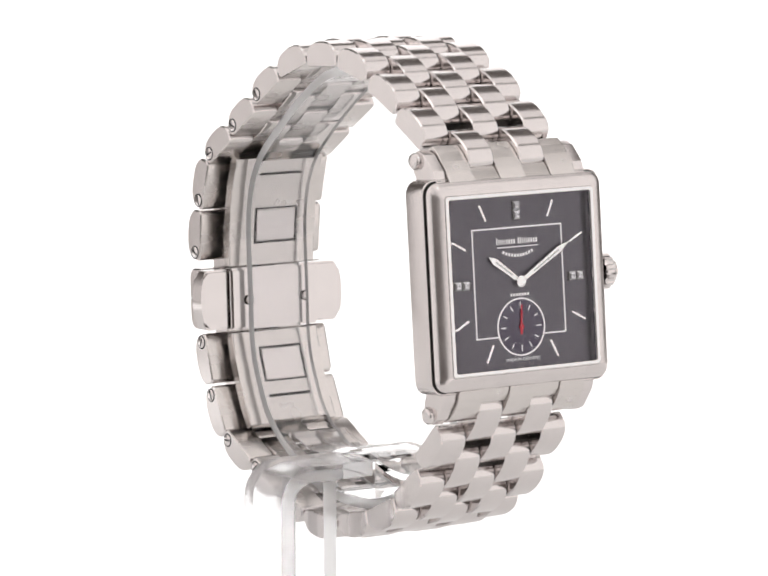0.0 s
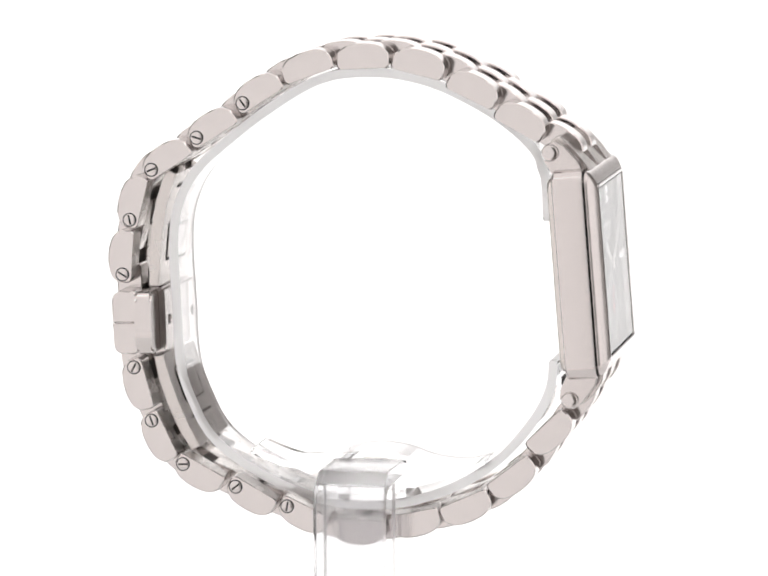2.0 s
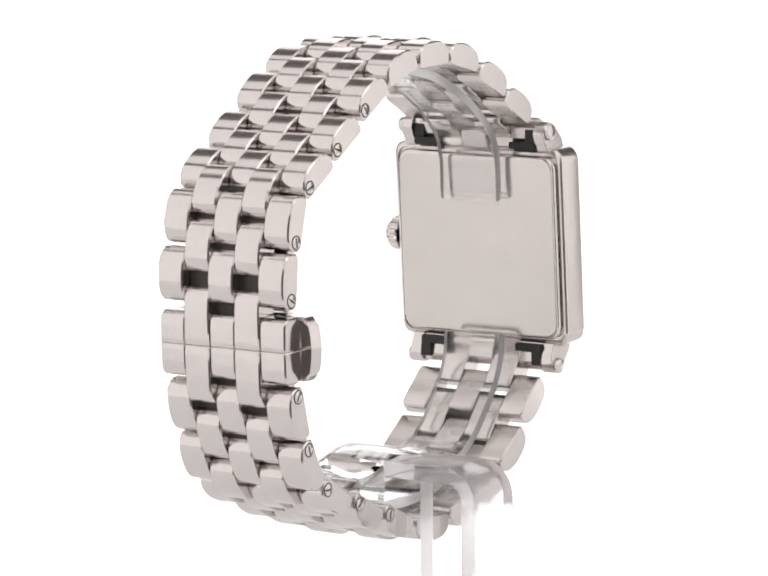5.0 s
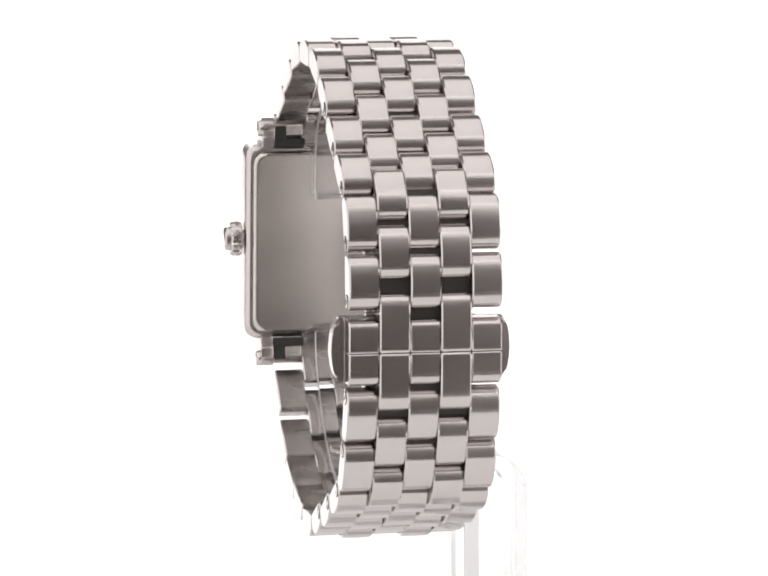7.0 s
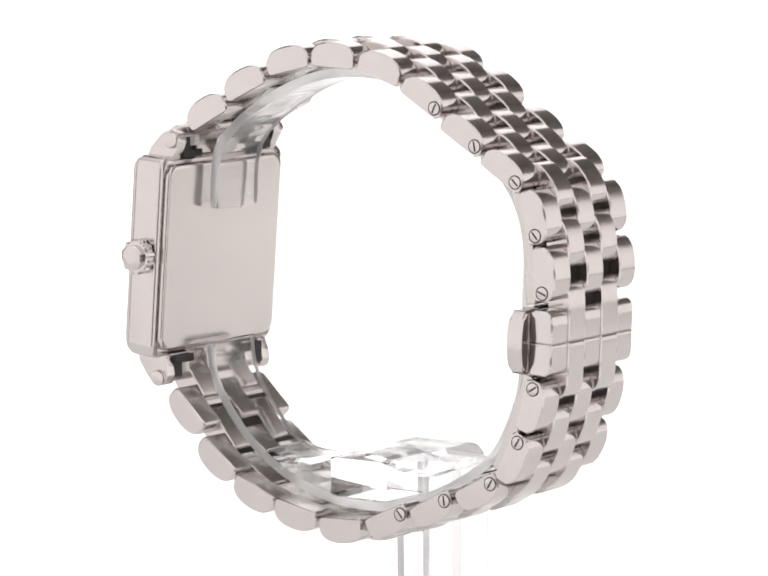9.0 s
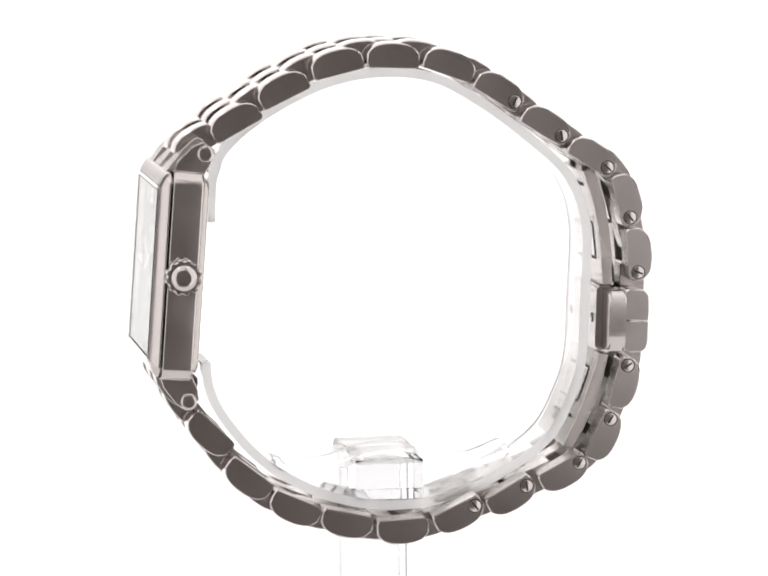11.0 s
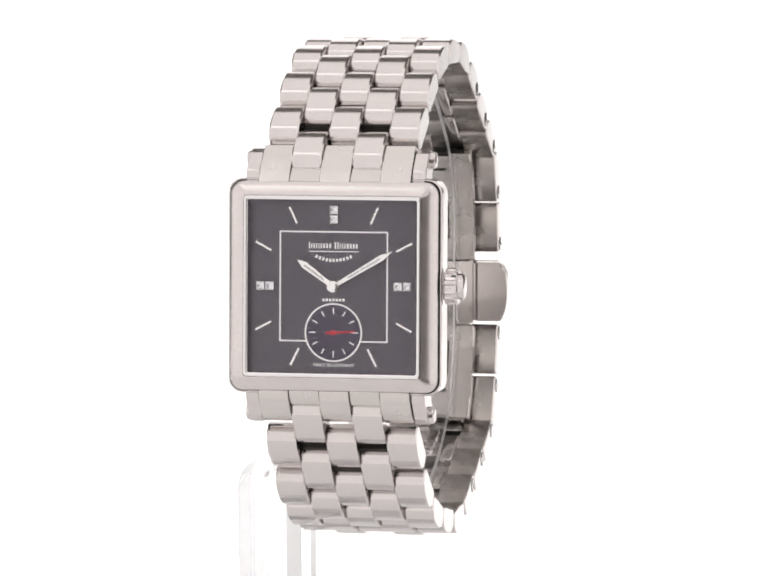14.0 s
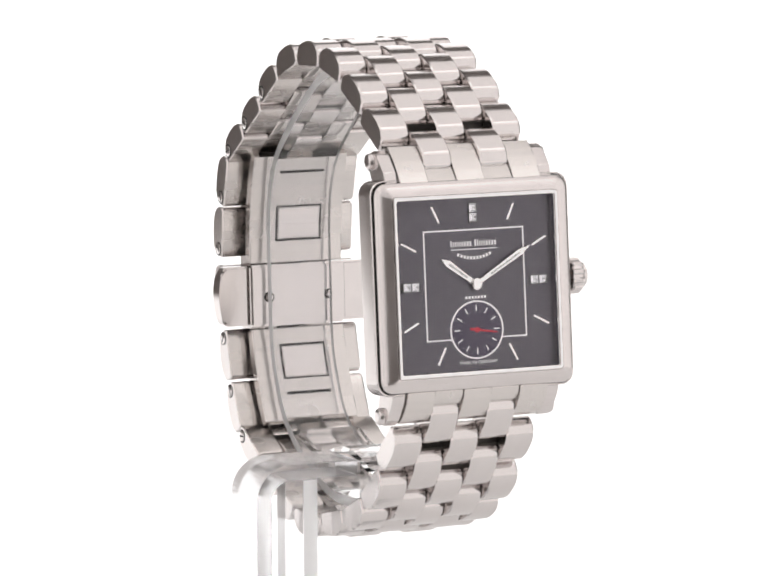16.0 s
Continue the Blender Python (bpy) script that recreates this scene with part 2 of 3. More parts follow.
def build_head(watch):
    """Case, back, bezel, glass, dial, hands, crown and lugs."""
    case = part("case", loft([(13.55, 13.4, 1.6, -4.55), (13.65, 13.5, 1.7, -4.9), (14.1, 13.95, 1.8, -4.75), (14.35, 14.2, 1.9, -4.4), (14.35, 14.2, 1.9, -0.72), (14.26, 14.11, 1.85, -0.6), (14.17, 14.02, 1.8, -0.6), (14.15, 14.0, 1.8, -0.75),
                              (13.8, 13.6, 1.6, -0.78)], True, True), BRUSHED, watch, "square brushed steel watch case", m=FACE)
    part("case_back", loft([(13.3, 13.15, 1.9, -4.5), (13.3, 13.15, 1.9, -5.25), (13.1, 12.95, 1.8, -5.52), (12.7, 12.55, 1.6, -5.62)], True, True), MIRROR, case,
         "polished steel case back with engraved lines")
    rim = part("bezel", loft([(13.45, 13.3, 1.2, -0.8), (13.45, 13.3, 1.2, -0.4), (13.8, 13.65, 1.6, -0.4), (13.96, 13.81, 1.7, -0.3), (13.98, 13.83, 1.7, -0.1), (13.88, 13.73, 1.65, 0.12), (13.68, 13.53, 1.5, 0.34), (13.4, 13.25, 1.3, 0.55),
                              (13.0, 12.87, 1.05, 0.76), (12.55, 12.47, 0.8, 0.95), (12.1, 12.1, 0.55, 1.10), (12.0, 12.0, 0.5, 1.12),
                              (11.95, 11.95, 0.5, 1.0), (11.4, 11.5, 0.3, 1.0), (11.35, 11.45, 0.3, -0.05)], False, False), BEZEL, watch,
               "sloping brushed steel bezel", m=FACE)
    part("inner_rim", loft([(11.93, 11.93, 0.45, 1.0), (11.9, 11.9, 0.45, 1.24), (11.75, 11.75, 0.4, 1.3), (11.5, 11.55, 0.35, 1.3), (11.38, 11.43, 0.3, 1.2), (11.3, 11.35, 0.25, 0.02)]), HAND, rim, "polished bright inner rim")
    # dark ring that paints the shade between bezel and case
    part("groove_shade", loft([(13.52, 13.37, 1.5, -0.45), (13.52, 13.37, 1.5, -0.70), (14.14, 13.99, 1.8, -0.70)]), SLOT, rim)
    glass = part("crystal", loft([(11.26, 11.31, 0.3, 0.80), (11.26, 11.31, 0.3, 1.10), (11.15, 11.2, 0.25, 1.18)], True, True), CRYSTAL, watch, "flat clear sapphire glass", smooth=20, m=FACE)
    glass.visible_shadow = False
    dial = part("dial", loft([(11.33, 11.43, 0.3, -0.6), (11.33, 11.43, 0.3, 0.0)], True, True), DIAL, watch, "anthracite dial with fine silver square", smooth=20, m=FACE)
    # engraved lines on the back, too worn to be read
    bars = [(0.0, 7.6, 12.0, 0.9), (0.0, 5.9, 8.0, 0.5), (0.0, -1.2, 9.0, 0.45), (0.0, -2.6, 11.0, 0.4), (1.0, -4.0, 6.0, 0.4)]
    for cx, cy, w, h in bars:
        bm = slab(rect(cx, cy, w, h * 0.5), -5.632, -5.61)
        part("engraving", bm, SATIN, case, smooth=0)
    # the printed square, open where the small seconds cut into it
    q, w = 7.2, 0.2
    square = [(0, q, 2 * q + w, w), (-q, 0, w, 2 * q - w), (q, 0, w, 2 * q - w), (-(q + 3.72) / 2, -q, q - 3.72 + w, w), ((q + 3.72) / 2, -q, q - 3.72 + w, w)]
    for cx, cy, a, b in square:
        part("printed_line", slab(rect(cx, cy, a, b), 0.0, 0.03), PRINT, dial, smooth=0)
    sub_y = -6.05
    part("subdial", turned([(3.72, -0.02), (3.72, 0.012)], 48, to=lambda a, b, c: Vector((a * MM, (b + sub_y) * MM, c * MM))), SUBDIAL, dial, "small seconds subdial")
    bm = bmesh.new()
    rings = [[bm.verts.new((r * math.cos(2 * math.pi * k / 64) * MM, (sub_y + r * math.sin(2 * math.pi * k / 64)) * MM, n * MM)) for k in range(64)]
             for r, n in ((3.66, 0.0), (3.66, 0.05), (3.88, 0.05), (3.88, 0.0))]
    for a, b in zip(rings, rings[1:] + rings[:1]):
        for i in range(64):
            bm.faces.new((a[i], a[(i + 1) % 64], b[(i + 1) % 64], b[i]))
    part("subdial_ring", bm, PRINT, dial)
    for k in range(12):
        a = radians(30 * k)
        long = 0.75 if k % 3 else 0.85
        part("seconds_mark", slab(rect(2.85 * math.sin(a), sub_y + 2.85 * math.cos(a), 0.15, long, -30 * k), 0.0, 0.03), PRINT, dial, smooth=0)
    # bar markers, drawn towards the centre
    for x, y, dx, dy in ((5.45, 9.35, 1.0, 2.2), (9.45, 5.25, 2.15, 1.15), (9.45, -5.25, 2.15, -1.15), (5.2, -9.3, 1.15, -2.3)):
        for s in (1, -1):
            ang = math.degrees(math.atan2(dy, dx * s))
            part("hour_marker", slab(rect(x * s, y, math.hypot(dx, dy), 0.32, ang), 0.0, 0.14, 0.04), HAND, dial, "slim polished bar marker", smooth=0)
    # diamond markers: two square stones in a setting
    for cx, cy, turn in ((0.0, 9.45, 90), (9.25, 0.1, 0), (-9.25, 0.0, 0)):
        setting = part("diamond_marker", slab(rect(cx, cy, 2.75, 1.3, turn), 0.0, 0.16, 0.05), DARK_STEEL, dial, "polished marker set with diamonds", smooth=0)
        c, s = math.cos(radians(turn)), math.sin(radians(turn))
        for i in (-0.64, 0.64):
            ox, oy = cx + i * c, cy + i * s
            bm = turned([(0.80, 0.13), (0.80, 0.2), (0.42, 0.40), (0.36, 0.40), (0.05, 0.30)], 4, to=lambda a, b, h: Vector((((a - b) * 0.707 + ox) * MM, ((a + b) * 0.707 + oy) * MM, h * MM)))
            part("diamond", bm, STONE, setting, smooth=0)
    # maker's lines as plain bars
    rng = random.Random(4)
    x = -3.35
    while x < 3.3:
        k = rng.uniform(0.12, 0.26)
        if abs(x + 0.2) > 0.28:
            part("logo_bar", slab(rect(x + k / 2, 5.35 + (0.08 if abs(x + 3.35) < 0.1 or 0 < x < 0.6 else 0), k, 0.62 + (0.24 if abs(x + 3.35) < 0.1 or 0 < x < 0.5 else 0)), 0.0, 0.03), PRINT, dial, smooth=0)
        x += k + 0.17
    part("logo_bar", slab(rect(0.05, 4.62, 6.7, 0.13), 0.0, 0.03), PRINT, dial, smooth=0)
    for k in range(11):
        u = (k - 5) / 5
        part("logo_bar", slab(rect(2.3 * u, 3.45 + 0.5 * u * u, 0.30, 0.42, 22 * u), 0.0, 0.03), PRINT, dial, smooth=0)
    for k in range(7):
        part("logo_bar", slab(rect(-1.35 + 0.45 * k, -1.75, 0.30, 0.36), 0.0, 0.03), PRINT, dial, smooth=0)
    # legend under the small seconds
    words = bpy.data.curves.new("legend", "FONT")
    words.body, words.size, words.align_x, words.extrude = "MADE IN GERMANY", 0.62 * MM, "CENTER", 0.01 * MM
    tmp = new("legend", words)
    data = bpy.data.meshes.new_from_object(tmp.evaluated_get(bpy.context.evaluated_depsgraph_get()))
    bpy.data.objects.remove(tmp)
    data.materials.clear()
    data.materials.append(PRINT)
    part("legend", None, PRINT, dial, data=data, m=Matrix.Translation((0.1 * MM, -10.55 * MM, 0.03 * MM)))

    def hand(name, length, width, angle, n, tail=0.5):
        w = width / 2
        pts = [(-w * 0.62, -tail), (w * 0.62, -tail), (w, length * 0.80), (0.0, length), (-w, length * 0.80)]
        c, s = math.cos(radians(-angle)), math.sin(radians(-angle))
        pts = [(x * c - y * s, x * s + y * c) for x, y in pts]
        ob = part(name, slab(pts, n, n + 0.14, 0.06), HAND, watch, "polished steel baton " + name.replace("_", " "), smooth=0, m=FACE)
        line = [(x * c - y * s, x * s + y * c) for x, y in ((-w * 0.22, length * 0.25), (w * 0.22, length * 0.25), (w * 0.25, length * 0.78), (-w * 0.25, length * 0.78))]
        part("inlay", slab(line, n + 0.14, n + 0.146), LUME, ob, smooth=0)
        return ob

    hand("hour_hand", 6.15, 1.0, 306.0, 0.26)
    hand("minute_hand", 9.5, 0.9, 59.2, 0.44)
    part("hand_cap", turned([(0.78, 0.2), (0.78, 0.60), (0.62, 0.68), (0.3, 0.70)], 28), HAND, watch, m=FACE)
    bm = slab([(-0.16, -1.0), (0.16, -1.0), (0.09, 2.95), (-0.09, 2.95)], 0.10, 0.16)
    turned([(0.36, 0.08), (0.36, 0.20), (0.2, 0.22)], 20, bm=bm)
    global SECONDS, SECONDS_POSE
    SECONDS_POSE = FACE @ Matrix.Translation((0, sub_y * MM, 0))
    SECONDS = part("seconds_hand", bm, RED, watch, "thin red small seconds hand", m=SECONDS_POSE)
    # winding crown on the side
    side = FACE @ Matrix.Translation((14.15 * MM, 0.15 * MM, -2.45 * MM)) @ Matrix.Rotation(radians(90), 4, "Y")
    crown = part("crown", turned([(1.25, 0.0), (1.25, 0.45), (2.35, 0.5), (2.5, 0.7), (2.5, 1.9), (2.3, 2.15), (1.75, 2.2)], 72, ribs=12, rib=0.22), STEEL, watch,
                 "ribbed polished winding crown", smooth=30, m=side)
    part("crown_cap", turned([(1.72, 2.15), (1.72, 2.75), (1.5, 2.95), (0.8, 3.05)], 32), STEEL, crown)
    # lugs with their pins
    for up in (1, -1):
        py, pz = (-25.7, -55.3) if up == 1 else (-28.35, -88.85)
        for s in (1, -1):
            if up == 1:
                pts = [(-25.9, -58.3), (-30.2, -58.0), (-29.6, -56.4), (-27.5, -54.3), (-26.1, -53.8), (-24.8, -54.4), (-24.5, -55.5), (-24.9, -56.6)]
            else:
                pts = [(-27.8, -85.6), (-32.2, -85.4), (-31.8, -86.9), (-30.1, -89.2), (-28.8, -90.1), (-27.4, -89.8), (-26.9, -88.6), (-27.1, -87.2)]
            xa, xb = sorted((X0 + s * 10.27, X0 + s * 12.1))
            part("lug", prism(pts, xa, xb, 0.18), BRUSHED, watch, "brushed steel lug")
            m = Matrix.Translation(at(X0 + s * 11.9, py, pz)) @ Matrix.Rotation(radians(90 * s), 4, "Y")
            part("lug_pin", turned([(1.15, 0.0), (1.15, 0.55), (1.0, 0.8), (0.6, 0.92)], 24), STEEL, watch, m=m)
        # dark blocks for the shade in the hinge gaps, seen from inside the loop
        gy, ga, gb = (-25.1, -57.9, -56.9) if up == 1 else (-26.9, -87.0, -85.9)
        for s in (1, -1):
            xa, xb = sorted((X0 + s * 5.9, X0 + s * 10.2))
            part("hinge_gap_shade", prism([(gy - 1.4, ga), (gy, ga), (gy, gb), (gy - 1.4, gb)], xa, xb, 0.1), SLOT, watch)
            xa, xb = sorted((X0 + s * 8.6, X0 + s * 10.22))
            part("hinge_gap_shade", prism([(gy - 1.4, gb + 0.02), (gy - 0.05, gb + 0.02), (gy - 0.05, gb + 1.9), (gy - 1.4, gb + 1.9)] if up == 1 else
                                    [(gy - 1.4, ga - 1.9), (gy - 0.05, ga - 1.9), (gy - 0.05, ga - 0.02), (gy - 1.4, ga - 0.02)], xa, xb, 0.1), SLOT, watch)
        # end piece between the lugs, five columns
        for c in range(5):
            long = c % 2 == 0
            if up == 1:
                pts = [(-26.4, -58.0), (-30.9, -57.8), (-29.8, -56.4), (-28.8, -55.2), (-27.8, -54.1), (-26.6, -53.3), (-25.6, -53.7), (-25.2, -54.9), (-25.6, -56.3)] if long else \
                      [(-26.4, -58.0), (-30.7, -57.8), (-29.7, -56.7), (-28.9, -55.9), (-28.0, -55.3), (-26.8, -55.5)]
            else:
                pts = [(-28.2, -85.5), (-32.7, -85.3), (-32.4, -86.7), (-31.4, -88.3), (-30.2, -89.4), (-29.1, -89.9), (-28.0, -89.6), (-27.4, -88.5), (-27.6, -87.1)] if long else \
                      [(-28.2, -85.5), (-32.5, -85.3), (-32.2, -86.4), (-31.4, -87.3), (-30.4, -87.8), (-28.8, -87.4)]
            cx = X0 + (c - 2) * COLUMN
            part("end_link", prism(pts, cx - COLUMN / 2 + 0.03, cx + COLUMN / 2 - 0.03, 0.12), SATIN, watch)


def build_bracelet(watch):
    # core strip under the links, coloured dark for the shade in their gaps
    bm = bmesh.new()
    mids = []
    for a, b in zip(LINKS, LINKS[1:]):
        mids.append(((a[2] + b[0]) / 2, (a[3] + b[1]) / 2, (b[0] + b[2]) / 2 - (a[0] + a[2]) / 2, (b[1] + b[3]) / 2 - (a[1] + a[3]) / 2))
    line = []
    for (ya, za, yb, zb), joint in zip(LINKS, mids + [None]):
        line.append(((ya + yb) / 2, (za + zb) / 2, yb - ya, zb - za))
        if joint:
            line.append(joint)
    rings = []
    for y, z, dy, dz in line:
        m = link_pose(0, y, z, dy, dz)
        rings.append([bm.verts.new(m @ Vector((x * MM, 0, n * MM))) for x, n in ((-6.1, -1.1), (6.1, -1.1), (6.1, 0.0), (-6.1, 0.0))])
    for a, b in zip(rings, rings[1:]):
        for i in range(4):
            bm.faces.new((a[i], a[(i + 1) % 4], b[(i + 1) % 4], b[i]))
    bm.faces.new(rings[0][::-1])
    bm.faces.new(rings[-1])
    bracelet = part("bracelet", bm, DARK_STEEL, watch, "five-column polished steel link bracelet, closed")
    wide = link_mesh("link", 7.3, COLUMN - 0.05, STEEL)
    for i, (ya, za, yb, zb) in enumerate(LINKS):
        if i == CLASP:
            continue
        for c in (0, 2, 4):
            x = (c - 2) * COLUMN
            ob = part("link", None, STEEL, bracelet, data=wide, m=link_pose(x, (ya + yb) / 2, (za + zb) / 2, yb - ya, zb - za))
    rows = list(mids)
    rows.insert(0, (-26.1, -54.1, 6.6, 3.9))
    rows.append((-28.5, -90.0, -4.0, 5.4))
    for i, (y, z, dy, dz) in enumerate(rows):
        if i in (CLASP, CLASP + 1):
            continue
        for c in (1, 3):
            part("link", None, STEEL, bracelet, data=wide, m=link_pose((c - 2) * COLUMN, y, z, dy, dz))
    # slotted screws in the flanks of the removable links
    bm = turned([(0.82, -0.4), (0.82, 0.06), (0.72, 0.09)], 18)
    head = part("screw", bm, STEEL, bracelet, "slotted steel screw head")
    disc = head.data
    slot_bm = slab(rect(0, 0, 1.35, 0.26), 0.085, 0.1)
    rim_bm = bmesh.new()
    ra = [[rim_bm.verts.new((r * math.cos(math.pi * k / 9) * MM, r * math.sin(math.pi * k / 9) * MM, n * MM)) for k in range(18)] for r, n in ((0.82, 0.05), (0.98, 0.03))]
    for i in range(18):
        rim_bm.faces.new((ra[0][i], ra[0][(i + 1) % 18], ra[1][(i + 1) % 18], ra[1][i]))
    bpy.data.objects.remove(head)
    slots = None
    for i in list(range(5, 10)) + list(range(11, 16)):
        ya, za, yb, zb = LINKS[i]
        for s in (-1, 1):
            end = 1 if i < CLASP else -1
            m = link_pose(s * (2 * COLUMN + COLUMN / 2 - 0.02), (ya + yb) / 2, (za + zb) / 2, yb - ya, zb - za) @ Matrix.Translation((0, end * 2.5 * MM, -0.45 * MM)) \
                @ Matrix.Rotation(radians(90 * s), 4, "Y") @ Matrix.Rotation(radians(37 * i), 4, "Z")
            ob = part("screw", None, STEEL, bracelet, data=disc, m=m)
            if slots is None:
                slots = part("slot", slot_bm, SLOT, bracelet, smooth=0)
                shade = part("slot", rim_bm, SLOT, bracelet, smooth=0)
                slot_data, rim_data = slots.data, shade.data
                bpy.data.objects.remove(slots)
                bpy.data.objects.remove(shade)
                slots = True
            # flat dark bar and ring give slot and rim their shade by colour
            part("screw_slot_shade", None, SLOT, bracelet, data=slot_data, m=m)
            part("screw_rim_shade", None, SLOT, bracelet, data=rim_data, m=m)
    return bracelet


def build_clasp(watch):
    ya, za, yb, zb = LINKS[CLASP]
    y, z, dy, dz = (ya + yb) / 2, (za + zb) / 2, yb - ya, zb - za
    mid = link_pose(0, y, z, dy, dz)
    bm = bmesh.new()
    for x in (-3.0, 3.0):
        turned([(1.1, -0.2), (1.1, 0.2)], 16, bm=bm, to=lambda a, b, c: mid @ Vector(((a + x) * MM, b * MM, (c - 1.6) * MM)))
    clasp = part("clasp", bm, DARK_STEEL, watch, "polished butterfly clasp, closed, with two pushers")
    half = link_mesh("clasp_half", 4.35, COLUMN - 0.04, STEEL, bulge=0.25, flat=True)
    longer = link_mesh("clasp_bar", 7.75, COLUMN - 0.04, STEEL, thick=3.5, bulge=0.35, flat=True)
    for c in range(5):
        for s in (-1, 1):
            length = (4.35 if c % 2 == 0 else 7.75)
            m = mid @ Matrix.Translation(((c - 2) * COLUMN * MM, s * (length / 2 + 0.035) * MM, (0.0 if c % 2 == 0 else 0.12) * MM)) @ Matrix.Rotation(math.pi if s > 0 else 0.0, 4, "Z")
            part("clasp_link", None, STEEL, clasp, data=half if c % 2 == 0 else longer, m=m)
    for s in (-1, 1):
        for t in (-1, 1):
            m = mid @ Matrix.Translation((s * 10.08 * MM, t * 1.25 * MM, -0.5 * MM)) @ Matrix.Rotation(radians(90 * s), 4, "Y")
            part("rivet", turned([(0.42, -0.1), (0.42, 0.05)], 14), SLOT, clasp, m=m)
        # pusher lying under the flank
        m = mid @ Matrix.Translation((s * 9.6 * MM, 0, -3.0 * MM))
        curve = [(-2.3, -4.3), (1.0, -4.3)] + [(1.0 + 1.35 * math.cos(radians(a)), 4.3 * math.sin(radians(a))) for a in range(-75, 76, 15)] + [(1.0, 4.3), (-2.3, 4.3)]
        bm = slab([(x * s, y) for x, y in curve][::s], -1.2, 1.2)
        bmesh.ops.bevel(bm, geom=[e for e in bm.edges if abs(e.verts[0].co.z - e.verts[1].co.z) < 1e-7], offset=0.35 * MM, segments=2, affect="EDGES", clamp_overlap=True)
        part("pusher", bm, STEEL, clasp, "polished clasp pusher", m=m)
    # folded plates inside the loop
    bm = bmesh.new()
    bmesh.ops.create_cube(bm, size=1.0, matrix=Matrix.Diagonal((14.8 * MM, 8.9 * MM, 2.2 * MM, 1)))
    bmesh.ops.bevel(bm, geom=list(bm.edges), offset=0.35 * MM, segments=2, affect="EDGES")
    plate = part("centre_plate", bm, STEEL, clasp, "polished centre plate with two pins", m=mid @ Matrix.Translation((0, 0, -3.95 * MM)))
    for x in (-4.6, 4.6):
        bm = turned([(0.72, -0.1), (0.72, 0.05), (0.45, 0.06)], 18)
        part("pin", turned([(0.5, 0.0), (0.5, 0.22), (0.36, 0.27)], 18), STEEL, plate, m=Matrix.Translation((x * MM, 0.2 * MM, -1.08 * MM)) @ Matrix.Rotation(radians(180), 4, "X"))
        # dark disc in place of the shade down the pin's hole
        part("pin_hole_shade", bm, DARK_STEEL, plate, m=Matrix.Translation((x * MM, 0.2 * MM, -1.08 * MM)) @ Matrix.Rotation(radians(180), 4, "X"))
    upper = [(30.5, -75.0), (30.4, -71.1), (30.0, -67.1), (29.3, -63.3), (28.3, -60.3), (27.7, -59.0)]
    lower = [(30.0, -84.6), (29.2, -87.8), (28.0, -91.2), (26.4, -94.8), (24.8, -97.6)]
    for line, name in ((upper, "upper_blade"), (lower, "lower_blade")):
        blade = part(name, prism(strip(line, 1.5), X0 - 7.2, X0 + 7.2, 0.2), SATIN, clasp, "satin folding blade with rectangular window")
        p, q = line[1], line[2]
        d = Vector((0, q[0] - p[0], q[1] - p[1])).normalized()
        inward = Vector((0, d.z, -d.y))
        if inward.y > 0:
            inward.negate()
        cy, cz = (p[0] + q[0]) / 2, (p[1] + q[1]) / 2
        m = Matrix.Translation(at(X0 + 0.2, cy, cz)) @ Matrix((Vector((1, 0, 0)), d, inward)).transposed().to_4x4()
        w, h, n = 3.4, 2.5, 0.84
        # dark strips laid on for the shade along the window's edges
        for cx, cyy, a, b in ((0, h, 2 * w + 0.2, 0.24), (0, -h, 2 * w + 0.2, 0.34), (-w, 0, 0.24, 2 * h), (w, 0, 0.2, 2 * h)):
            part("window_edge_shade", slab(rect(cx, cyy, a, b), n - 0.1, n + 0.012), SLOT, blade, smooth=0, m=m)
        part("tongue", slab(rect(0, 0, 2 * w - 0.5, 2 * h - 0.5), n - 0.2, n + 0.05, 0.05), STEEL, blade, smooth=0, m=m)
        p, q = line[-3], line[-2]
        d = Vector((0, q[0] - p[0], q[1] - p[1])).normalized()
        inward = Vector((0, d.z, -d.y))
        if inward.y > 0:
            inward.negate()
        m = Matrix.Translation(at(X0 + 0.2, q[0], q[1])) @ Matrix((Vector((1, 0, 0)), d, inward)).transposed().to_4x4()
        part("window_edge_shade", slab(rect(0, -0.9, 2 * w, 0.4), n - 0.1, n + 0.02), SLOT, blade, smooth=0, m=m)


def flowing(knots):
    """A smooth line through the knots."""
    line = []
    for i in range(len(knots) - 1):
        p = [Vector(knots[min(max(i + k, 0), len(knots) - 1)]) for k in (-1, 0, 1, 2)]
        for k in range(5):
            u = k / 5
            line.append(tuple(0.5 * (2 * p[1] + (p[2] - p[0]) * u + (2 * p[0] - 5 * p[1] + 4 * p[2] - p[3]) * u * u + (3 * p[1] - p[0] - 3 * p[2] + p[3]) * u ** 3)))
    return line + [knots[-1]]


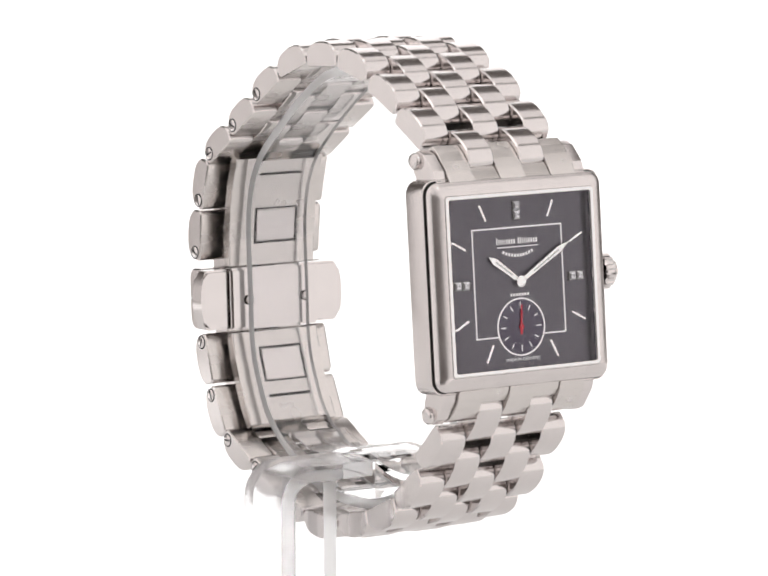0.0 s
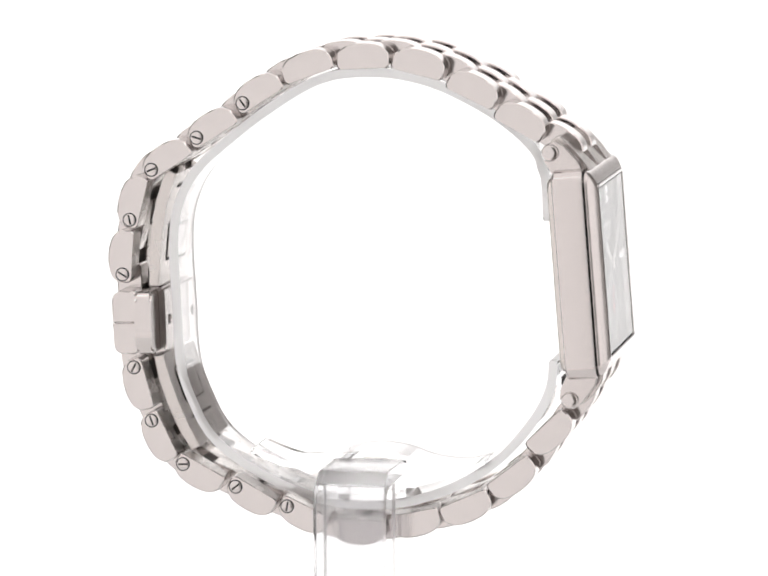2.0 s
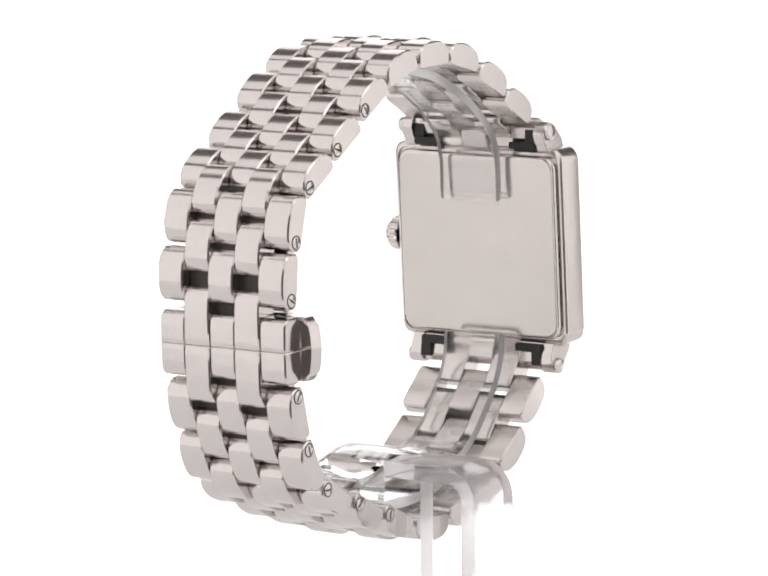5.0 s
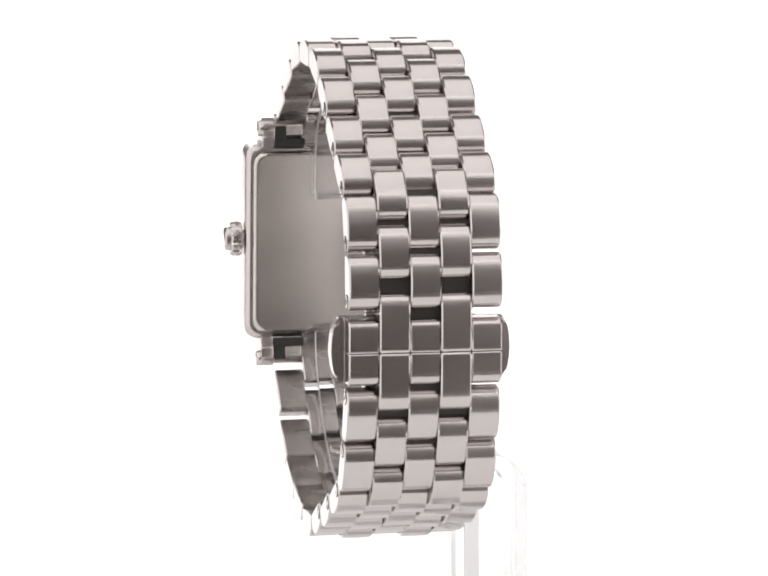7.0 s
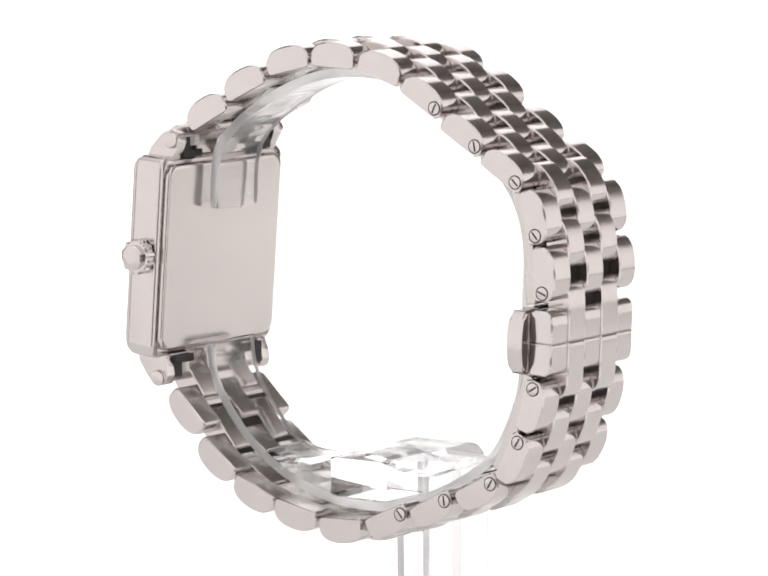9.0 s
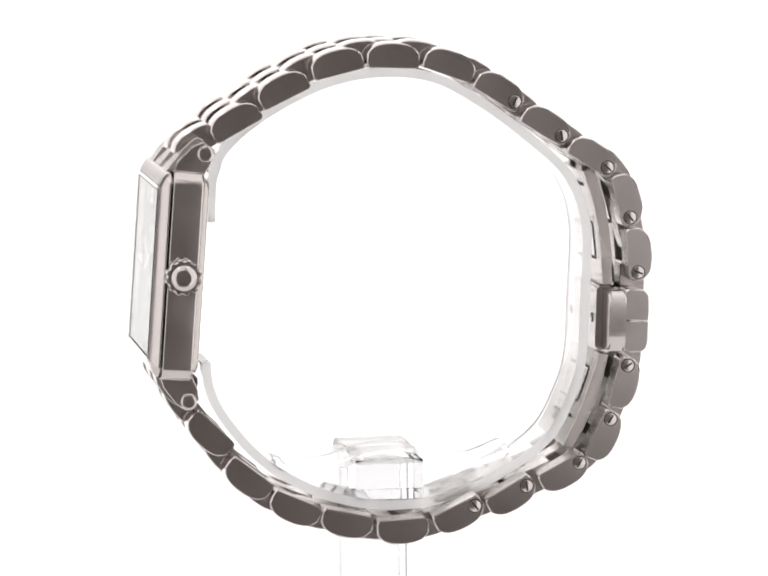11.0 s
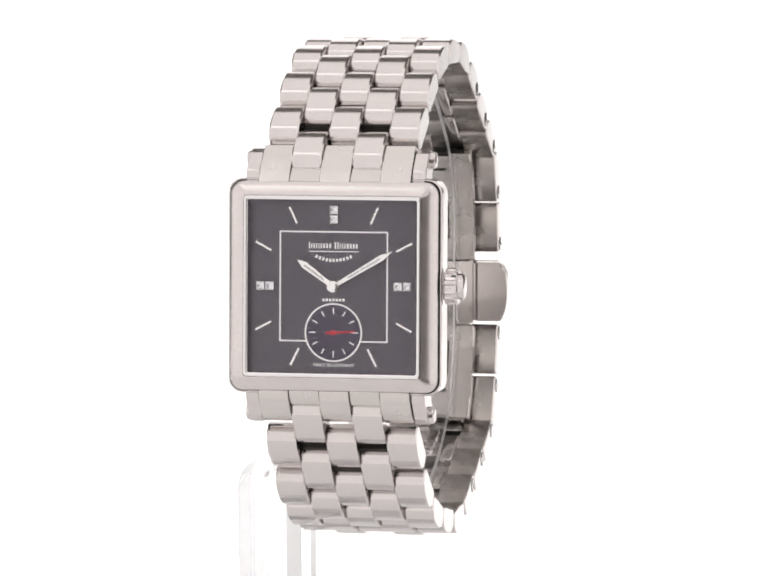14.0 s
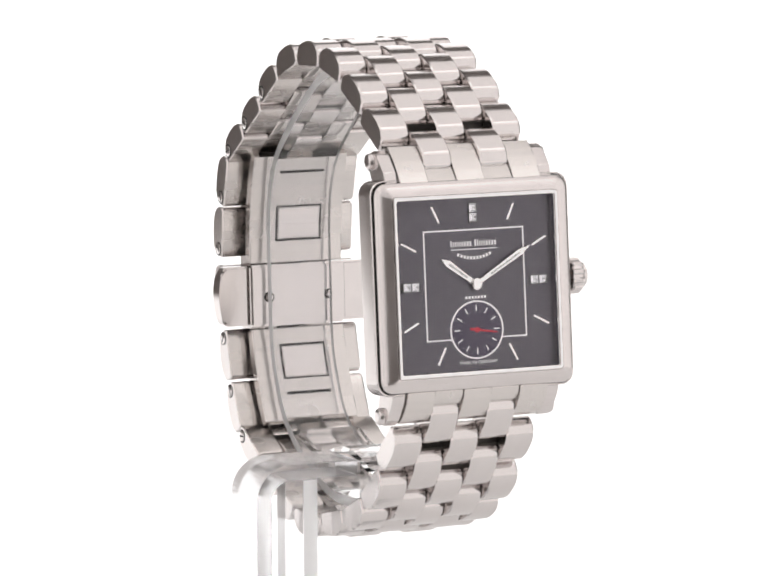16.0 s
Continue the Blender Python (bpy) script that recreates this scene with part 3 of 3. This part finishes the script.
def build_stand():
    stand = new("watch_stand")
    stand.location = (0, 0, BASE_Z)
    tagged(stand, "clear acrylic watch stand with a C-shaped cuff", "watch stand")
    # cuff, open behind the watch head, lying along the inside of the bracelet
    knots = [(-24.2, -65.4), (-23.6, -58.0), (-20.2, -53.4), (-13.9, -49.2), (-7.0, -46.3), (0.0, -45.3), (7.0, -46.2), (13.6, -49.8), (20.0, -54.6), (25.6, -60.0), (28.1, -67.2), (27.8, -78.5),
             (27.4, -85.8), (26.0, -90.6), (22.6, -96.6), (15.4, -101.6), (7.0, -104.7), (0.0, -105.2), (-6.0, -104.3), (-12.4, -101.8), (-18.0, -97.9), (-22.6, -92.4), (-24.6, -88.2), (-25.0, -84.6)]
    frost_edges(part("cuff", prism(strip(flowing(knots), 1.3), -4.6, 4.8, 0.2, to=at), CUFF, stand, "C-shaped clear acrylic band"), 0)
    part("cuff_block", prism([(-4.4, -98.9), (5.1, -98.9), (5.1, -104.4), (-4.4, -104.4)], -4.7, 4.9, 0.25, to=at), ACRYLIC, stand, "clear acrylic block inside the cuff")
    wave = [(17.5, -98.0), (12.5, -99.8), (8.0, -99.7), (4.0, -98.55), (0.3, -98.05), (-3.5, -98.55), (-7.5, -99.8), (-12.0, -100.1), (-15.5, -99.2)]
    part("saddle", prism(strip(flowing(wave), 0.9), -4.5, 4.7, 0.15, to=at), ACRYLIC, stand, "wavy clear acrylic tongue on the block")
    # arm: out to the side, round a bend and down to the table
    xo, top, t, rad = -16.5, -98.7, 2.2, 3.9
    foot = -(EYE[2] / MM) + 1.0
    arm = [(-1.45, top - t / 2)] + [(xo + rad + t / 2 - rad * math.sin(radians(a)), top - t / 2 - rad + rad * math.cos(radians(a))) for a in np.linspace(0, 90, 12)] + [(xo + t / 2, foot)]
    outline = strip(arm, t)
    to = lambda a, b, c: at(b - 3.3, a - 0.9, c)
    part("arm", prism(outline, -3.2, 6.4, 0.2, to=to), HAZE, stand, "bent hazy acrylic arm and outer leg")
    frost_edges(part("inner_leg", prism([(-9.7, foot), (-7.5, foot), (-7.5, top - t - 0.05), (-9.7, top - t - 0.05)], -3.2, 6.4, 0.2, to=to), ACRYLIC, stand, "straight clear acrylic inner leg"), 1)
    part("foot", prism([(-17.0, foot - 0.98), (17.0, foot - 0.98), (17.0, foot - 0.02), (-17.0, foot - 0.02)], -12, 15, 0.3, to=to), ACRYLIC, stand, "clear acrylic foot plate")
    return stand


def frost_edges(ob, axis):
    """Sawn edges of a bent sheet are matt."""
    ob.data.materials.append(FROST)
    for p in ob.data.polygons:
        if abs(p.normal[axis]) > 0.8:
            p.material_index = 1


# near-black that stands for shade in slots and gaps; rivets wear it too
SLOT = material("recess_shade_and_rivet", (0.03, 0.028, 0.026), 0.6, 0.0, grain=0.1, grain_size=2000)
build_studio()
WATCH = new("wristwatch")
WATCH.location = (0, 0, BASE_Z)
tagged(WATCH, "square steel wristwatch with anthracite dial and link bracelet, closed", "wristwatch")
build_head(WATCH)
build_bracelet(WATCH)
build_clasp(WATCH)
STAND = build_stand()

# turn of the turntable in degrees, and its axis's wobble sideways in millimetres
TURN = [(0.0, -326.6, 1.6), (0.5, -315.3, 1.6), (1.0, -303.8, 1.5), (1.5, -292.4, 1.25), (2.0, -281.1, 0.95), (2.5, -269.5, 0.7), (3.0, -257.9, 0.5), (3.2, -253.3, 0.45),
        (5.3, -208.1, 0.4), (5.5, -203.8, 0.45), (6.0, -192.1, 0.8), (6.5, -181.0, 0.95), (7.0, -169.8, 0.8), (7.5, -158.4, 0.5), (8.0, -147.0, 0.25), (8.5, -135.9, 0.2),
        (9.0, -125.0, 0.3), (9.2, -120.6, 0.4), (11.3, -74.1, 1.15), (11.5, -69.6, 1.25), (12.0, -58.0, 1.5), (12.5, -46.3, 1.7), (13.0, -34.7, 1.75), (13.5, -23.3, 1.55),
        (14.0, -12.0, 1.2), (14.5, -0.9, 0.8), (15.0, 9.4, 0.7), (15.5, 17.6, 0.6), (16.0, 23.6, 0.5)]


def motions():
    walk(WATCH, [(t, pose(dx * MM, 0, BASE_Z, 0, -0.25, a)) for t, a, dx in TURN])
    walk(STAND, [(t, pose(dx * MM, 0, BASE_Z, 0, 0, a)) for t, a, dx in TURN])
    walk(SECONDS, [(t, SECONDS_POSE @ Matrix.Rotation(radians(-(90 + 6 * (t - 14.5))), 4, "Z")) for t in (0.0, 4.0, 8.0, 12.0, 16.0)])


motions()
